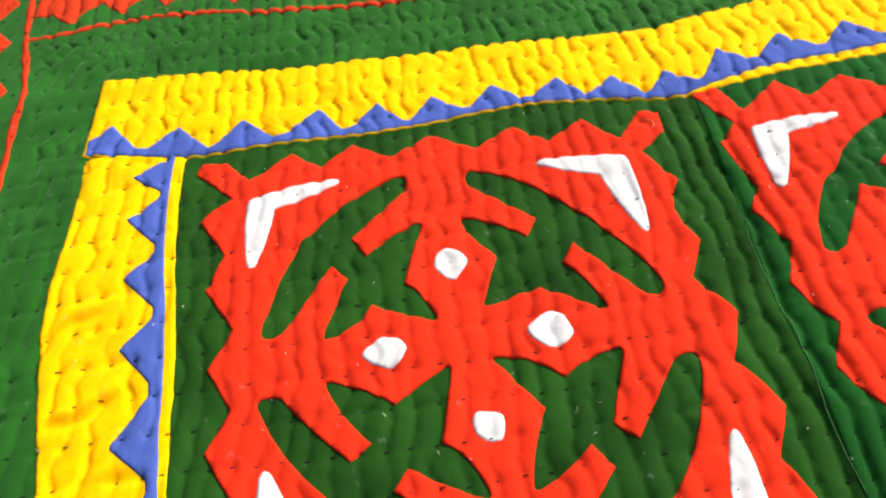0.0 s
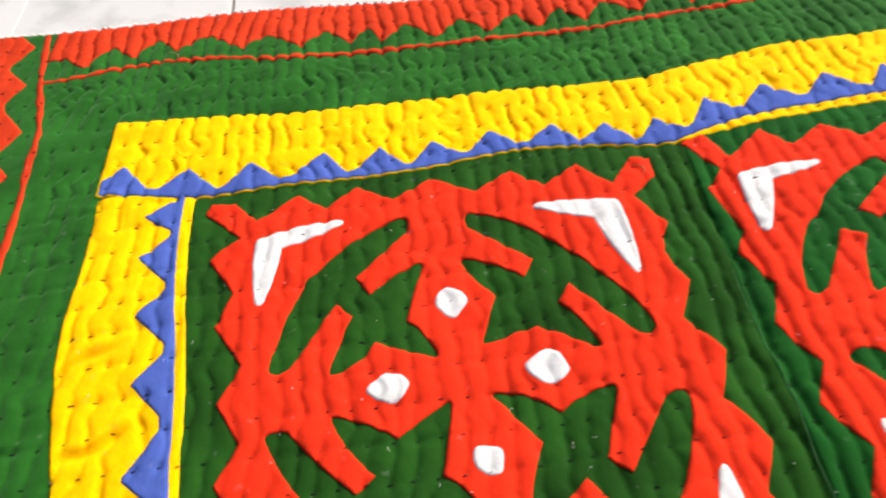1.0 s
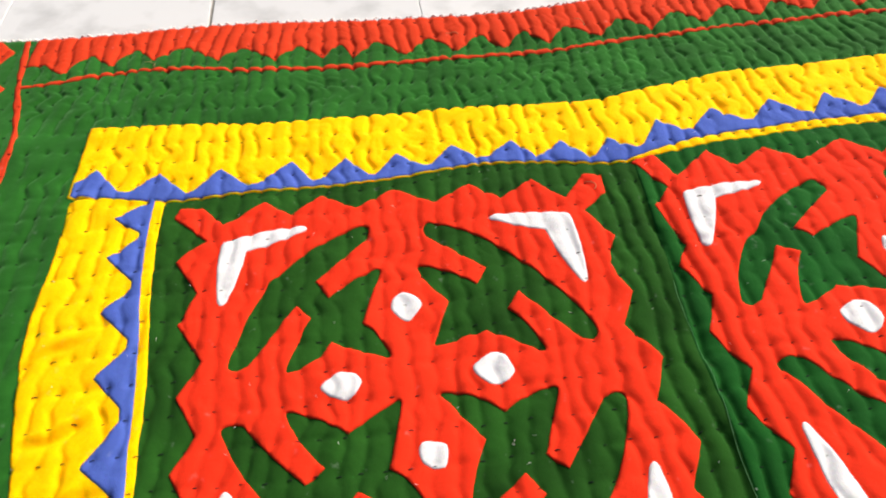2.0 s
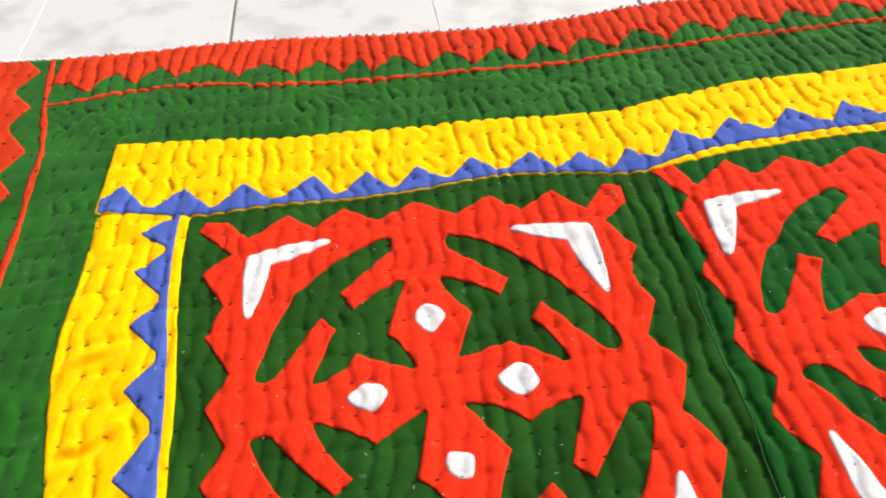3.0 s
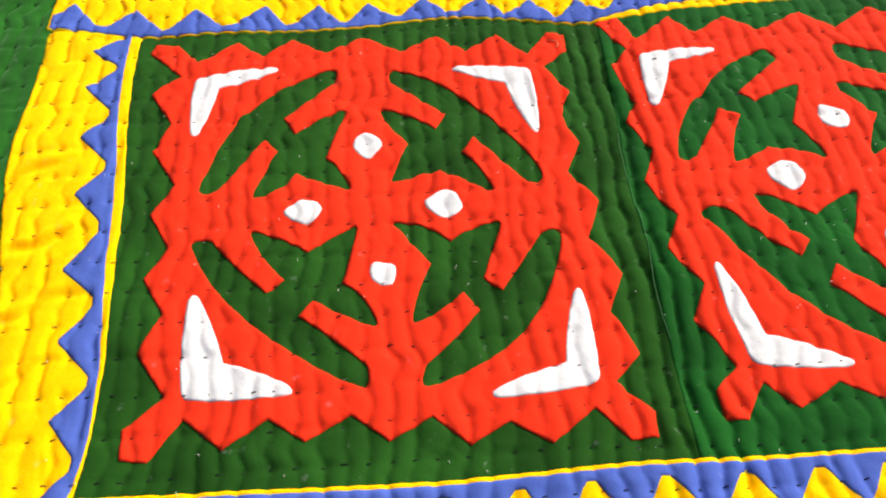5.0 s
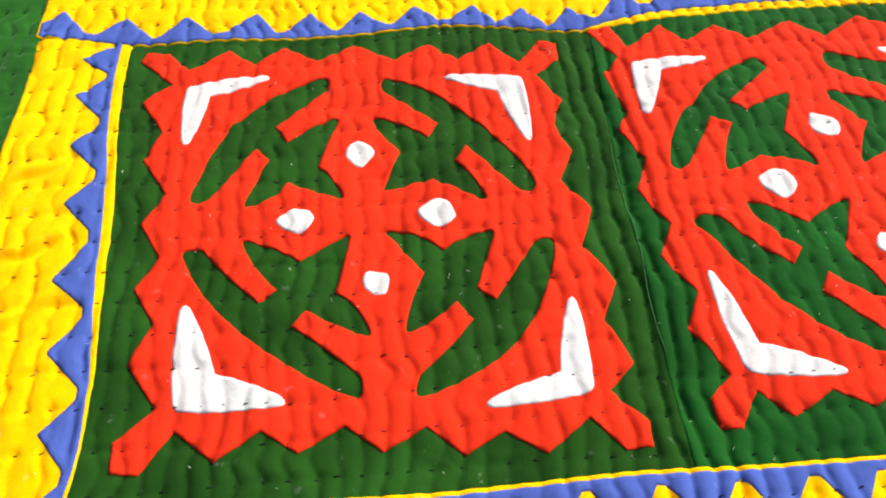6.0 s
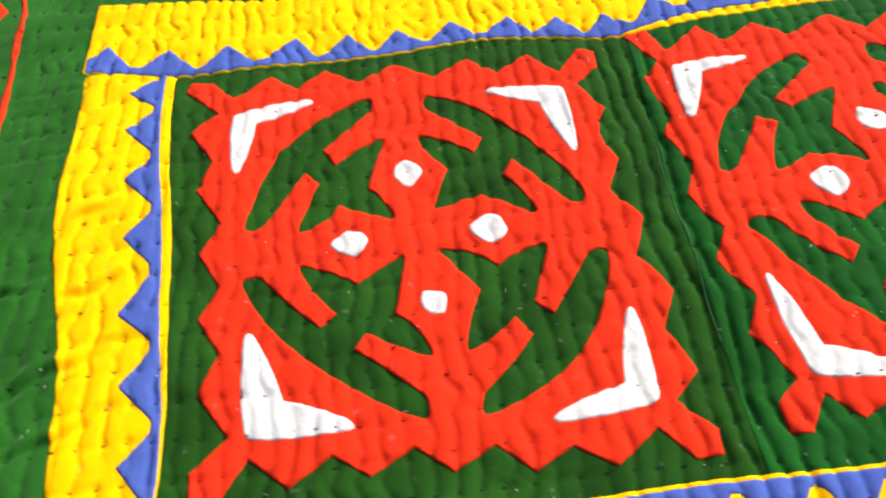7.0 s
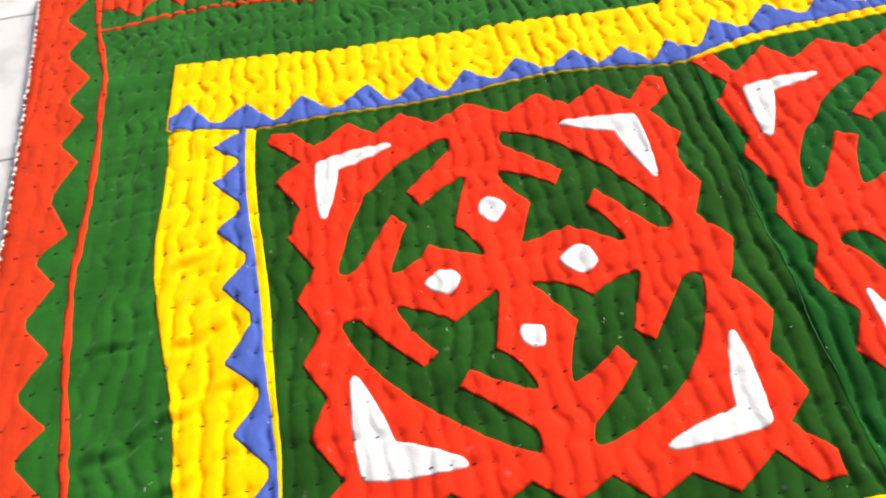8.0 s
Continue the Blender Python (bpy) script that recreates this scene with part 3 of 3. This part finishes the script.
def motif(pull, patches, squares, label):
    hole = quarter_hole()
    polys = [pull(outline())] + [pull(hole * np.array(s)) for s in ((1, 1), (-1, 1), (1, -1), (-1, -1))]
    RED_SHAPES.append(polys)
    red = piece("red_motif", polys, 0.0008, RED, quilt, label, puff=0.0002)
    for four in patches:
        piece("white_chevron", [bent_patch(*four)], 0.0011, WHITE, red, "white cotton boomerang patch", step=0.0011, puff=0.0002, taut=0.002)
    for (cx, cy), w, h, lean in squares:
        c, s = math.cos(lean), math.sin(lean)
        turn = np.linspace(0, 2 * math.pi, 40, endpoint=False)
        ex, ey = np.cos(turn), np.sin(turn)
        k = (np.abs(ex) ** 1.5 + np.abs(ey) ** 1.5) ** (-1 / 1.5) * (1 + 0.05 * np.sin(3 * turn + cx))
        q = np.c_[cx + k * (w * ex * c - h * ey * s), cy + k * (w * ex * s + h * ey * c)] * MM
        piece("white_square", [q], 0.0011, WHITE, red, "small white cotton square patch", step=0.0010, puff=0.0002, taut=0.002)
    return red


motif(PULL_FIRST,
      [((42.4, -88), (38.5, -40), (87.5, -33.3), (53, -49)), ((191.5, -37.8), (239, -42), (236, -96), (223, -53)),
       ((241.2, -199.5), (242.8, -249.5), (192, -253.5), (228.6, -239.5)), ((104.6, -246.3), (55, -246.5), (54, -191.5), (72, -230))],
      [((139.4, -98.2), 8.2, 9.4, 0.1), ((179.6, -142.8), 10.2, 9.6, -0.25), ((145.9, -184.8), 6.8, 7.8, 0.6), ((105.7, -144.2), 9.9, 8.0, 0.1)],
      "red cotton cut-out motif with a cross of four diamonds")
motif(PULL_SECOND,
      [((308.6, -79.5), (309.2, -33.5), (359, -31.2), (326.5, -41.2)), ((472, -28), (524, -30), (526, -86), (506, -46)),
       ((520, -196), (526, -242), (470, -248), (505, -232)), ((364, -248.2), (316.5, -245.5), (313.4, -188.5), (326.6, -230.5))],
      [((412, -92.8), 9.0, 10.4, 0.5), ((458, -133), 10.2, 8.4, -0.1), ((415, -179.5), 8.4, 8.6, 0.3), ((369.2, -135), 10.6, 10.8, -0.25)],
      "red cotton cut-out motif with one foot touching the seam")


# ---- stitching ----
def top_of(x, y):
    """Height of the uppermost cloth at each place."""
    p = np.c_[x, y]
    lift = np.zeros(len(p))
    for polys, up in LAYERS:
        lo, hi = np.min(polys[0], 0), np.max(polys[0], 0)
        near = np.all((p > lo) & (p < hi), 1)
        if near.any():
            hit = np.zeros(len(p), bool)
            hit[near] = inside(p[near], polys)
            lift = np.where(hit, np.maximum(lift, up), lift)
    return relief(x, y) + lift


def thread_mesh(name, material, points, radius, sides=5):
    """A short length of thread through a few points."""
    verts, faces = [], []
    pts = [Vector(p) for p in points]
    for i, p in enumerate(pts):
        way = (pts[min(i + 1, len(pts) - 1)] - pts[max(i - 1, 0)]).normalized()
        side = way.cross(Vector((0, 0, 1)))
        side = side.normalized() if side.length > 1e-4 else Vector((1, 0, 0))
        up = side.cross(way)
        r = radius * (0.55 if i in (0, len(pts) - 1) else 1.0)
        for k in range(sides):
            a = 2 * math.pi * k / sides
            verts.append(p + side * (r * math.cos(a)) + up * (r * math.sin(a)))
    for i in range(len(pts) - 1):
        for k in range(sides):
            a, b = i * sides + k, i * sides + (k + 1) % sides
            faces.append((a, b, b + sides, a + sides))
    faces += [tuple(reversed(range(sides))), tuple(range(len(verts) - sides, len(verts)))]
    me = bpy.data.meshes.new(name)
    me.from_pydata([tuple(v) for v in verts], [], faces)
    me.materials.append(material)
    me.polygons.foreach_set("use_smooth", [True] * len(me.polygons))
    return me


def joined(name, mesh, places, material, parent):
    v = np.array([tuple(q.co) for q in mesh.vertices] )
    verts, faces, k = [], [], 0
    polys = [tuple(p.vertices) for p in mesh.polygons]
    for m in places:
        a = np.array(m)
        verts.append(v @ a[:3, :3].T + a[:3, 3])
        faces += [tuple(k + q for q in p) for p in polys]
        k += len(v)
    return tagged(mesh_object(name, np.concatenate(verts), faces, material, parent), kind="stuff")


def quilting():
    """Rows of small dark running stitches over the whole quilt."""
    i, j = np.meshgrid(np.arange(-19, 74), np.arange(-28, 13))
    i, j = i.ravel().astype(float), j.ravel().astype(float)
    rng = np.random.default_rng(4)
    keep = rng.random(len(i)) < 0.93
    i, j = i[keep], j[keep]
    x, y = i * PITCH, j * ROW
    for _ in range(25):
        x = x + 0.6 * PITCH * (i - channels(x, y))
        y = y + 0.6 * ROW * (j - rows_at(x, y))
    ok = edge_gap(x, y) > 0.006
    x, y = x[ok], y[ok]
    x, y = x + rng.normal(0, 0.0006, len(x)), y + rng.normal(0, 0.0004, len(x))
    z = top_of(x, y)
    e = 0.0012
    tilt = np.arctan2(top_of(x + e, y) - top_of(x - e, y), 2 * e)
    red = np.zeros(len(x), bool)
    for polys in RED_SHAPES:
        red |= inside(np.c_[x, y], polys)
    sunk = 0.0003 * red
    near, far = [], []
    kinds = [thread_mesh("quilting_stitch", THREAD_DARK, [(-h, 0, -0.0006), (-h * 0.6, 0, 0.0001), (0, 0.0001, 0.0003), (h * 0.6, 0, 0.0001), (h, 0, -0.0006)], w)
             for h, w in ((0.0015, 0.00028), (0.0012, 0.00025), (0.0018, 0.00030))]
    for k in range(len(x)):
        m = pose(x[k], y[k], z[k] + rng.normal(0.0003, 0.00015) - sunk[k], 0, -math.degrees(tilt[k]) * 0.8, rng.normal(7, 6))
        if -0.004 < x[k] < 0.254 and -0.282 < y[k] < -0.008 and len(near) < 300:
            near.append(m)
        else:
            far.append(m)
    for k, m in enumerate(near):
        st = new("quilting_stitch", kinds[k % 3])
        st.parent, st.matrix_basis = quilt, m
    for g in range(3):
        joined("quilting_stitches", kinds[g], far[g::3], THREAD_DARK, quilt)


quilting()


def overcasting():
    """White thread whipped over the rim."""
    rng = np.random.default_rng(9)
    places = {"left": [], "top": [], "rest": []}
    gap = 0.0034
    for name, edge, s0, s1, sx in (("left", EDGE_LEFT, -0.17, 0.206, 0), ("rest", EDGE_LEFT, -0.486, -0.172, 0), ("top", EDGE_TOP, -0.183, 0.42, 1), ("rest", EDGE_TOP, 0.423, 0.74, 1),
                                   ("rest", EDGE_RIGHT, -0.488, 0.205, 2), ("rest", EDGE_BOTTOM, -0.125, 0.738, 3)):
        s = np.arange(s0, s1, gap)
        s = s + rng.normal(0, 0.0005, len(s))
        for a, o in zip(s, edge(s)):
            places[name].append(((a, o) if sx % 2 else (o, a), rng.normal(0, 14)))
    loop = [(0.0054, 0.0010, 0.0086), (0.0036, 0.0006, 0.0083), (0.0013, 0.0002, 0.0056), (-0.0003, -0.0002, 0.0034), (-0.0007, -0.0006, 0.0010)]
    me = thread_mesh("edge_stitch", THREAD_WHITE, loop, 0.0008)
    rest = []
    for name, rows in places.items():
        xy = np.array([p for p, _ in rows])
        gaps = np.abs(np.c_[xy[:, 0] - EDGE_LEFT(xy[:, 1]), EDGE_RIGHT(xy[:, 1]) - xy[:, 0], xy[:, 1] - EDGE_BOTTOM(xy[:, 0]), EDGE_TOP(xy[:, 0]) - xy[:, 1]])
        side = gaps.argmin(1)
        spins = np.array((0.0, 180.0, 90.0, -90.0))[side]
        into = np.array(((1, 0), (-1, 0), (0, 1), (0, -1)))[side] * 0.003
        height = top_of(xy[:, 0] + into[:, 0], xy[:, 1] + into[:, 1]) - FLOOR
        for k, ((px, py), r) in enumerate(rows):
            m = pose(px, py, FLOOR, 0, 0, spins[k] + r + (18 if k % 2 else -18)) @ Matrix.Diagonal((1, 1, (height[k] + 0.0008) / 0.0075, 1))
            if name == "rest":
                rest.append(m)
            else:
                st = new("edge_stitch", me)
                st.parent, st.matrix_basis = quilt, m
    joined("edge_stitches", me, rest, THREAD_WHITE, quilt)


overcasting()


def lint():
    """Stray white fibres and ends of thread caught on the cloth."""
    rng = np.random.default_rng(21)
    kinds = [thread_mesh("lint", THREAD_WHITE, [(-h, 0, 0.0001), (-h * 0.3, h * b, 0.0003), (h * 0.4, h * b * 0.6, 0.0004), (h, -h * 0.3, 0.0001)], w, 4)
             for h, b, w in ((0.0007, 0.5, 0.00010), (0.0011, 0.25, 0.00008), (0.0004, 0.1, 0.00018))]
    x, y = rng.uniform(-0.05, 0.50, 105), rng.uniform(-0.29, 0.02, 105)
    z = top_of(x, y)
    for g in range(3):
        places = [pose(a, b, c + 0.0003, 0, 0, rng.uniform(0, 360)) for a, b, c in zip(x[g::3], y[g::3], z[g::3])]
        joined("lint", kinds[g], places, THREAD_WHITE, quilt)


lint()


def loose_ends():
    """A raised hair of seam thread between the panels and a few tan thread ends."""
    y = np.linspace(-0.10, -0.232, 34)
    x = SEAM(y) + 0.0003 + 0.0012 * np.sin(y * 70)
    z = top_of(x, y) + 0.0003
    for name, pts, material, r in [("seam_thread", list(zip(x, y, z)), THREAD_PALE, 0.00014)] + [
            ("thread_end", [(cx + 0.006 * math.cos(a + 1.1 * q) * q, cy + 0.006 * math.sin(a + 1.1 * q) * q) for q in np.linspace(0, 1.6, 9)], THREAD_TAN, 0.00022)
            for cx, cy, a in ((-0.030, 0.150, 0.6), (0.198, 0.163, 1.0), (0.297, 0.165, 0.4), (0.258, -0.024, 0.2))]:
        if len(pts[0]) == 2:
            p = np.array(pts)
            pts = list(zip(p[:, 0], p[:, 1], top_of(p[:, 0], p[:, 1]) + 0.0004))
        ob = new(name, thread_mesh(name, material, pts, r, 4))
        ob.parent = quilt


loose_ends()


# ---- floor ----
def floor_tiles():
    """White marble tiles with grey joints, on a bed that runs on all round."""
    bed = bmesh.new()
    bmesh.ops.create_cube(bed, size=1.0, matrix=Matrix.Translation((0.2, 0.1, FLOOR - 0.021)) @ Matrix.Diagonal((90, 90, 0.036, 1)))
    me = bpy.data.meshes.new("floor")
    bed.to_mesh(me)
    me.materials.append(GROUT)
    floor = tagged(new("floor", me), "white marble tiled floor with thin grey joints", "floor", kind="structure")
    size = 0.174
    b = bmesh.new()
    bmesh.ops.create_cube(b, size=1.0, matrix=Matrix.Translation((-0.0007, 0, 0)) @ Matrix.Diagonal((size - 0.0017, size - 0.0016, 0.006, 1)))
    bmesh.ops.bevel(b, geom=[e for e in b.edges if e.verts[0].co.z > 0 and e.verts[1].co.z > 0], offset=0.0004, segments=1, affect="EDGES")
    tile_mesh = bpy.data.meshes.new("tile")
    b.to_mesh(tile_mesh)
    tile_mesh.materials.append(MARBLE)
    turn = pose(0.001, 0.213, FLOOR - 0.003, 0, 0, 1.6)
    many = []
    for i in range(-14, 18):
        for j in range(-14, 16):
            m = turn @ Matrix.Translation(((i + 0.5) * size, (j + 0.42) * size, 0)) @ pose(0, 0, 0, 0, 0, 180 * ((i + 1) % 2))
            if -8 <= i <= 8 and -5 <= j <= 7:
                t = new("tile", tile_mesh)
                t.parent, t.matrix_world = floor, m
            else:
                many.append(m)
    verts, faces = [], []
    for m in many:
        k = len(verts)
        verts += [tuple(m @ v.co) for v in tile_mesh.vertices]
        faces += [tuple(k + q for q in p.vertices) for p in tile_mesh.polygons]
    tagged(mesh_object("far_tiles", verts, faces, MARBLE, floor, smooth=False), kind="stuff")


floor_tiles()
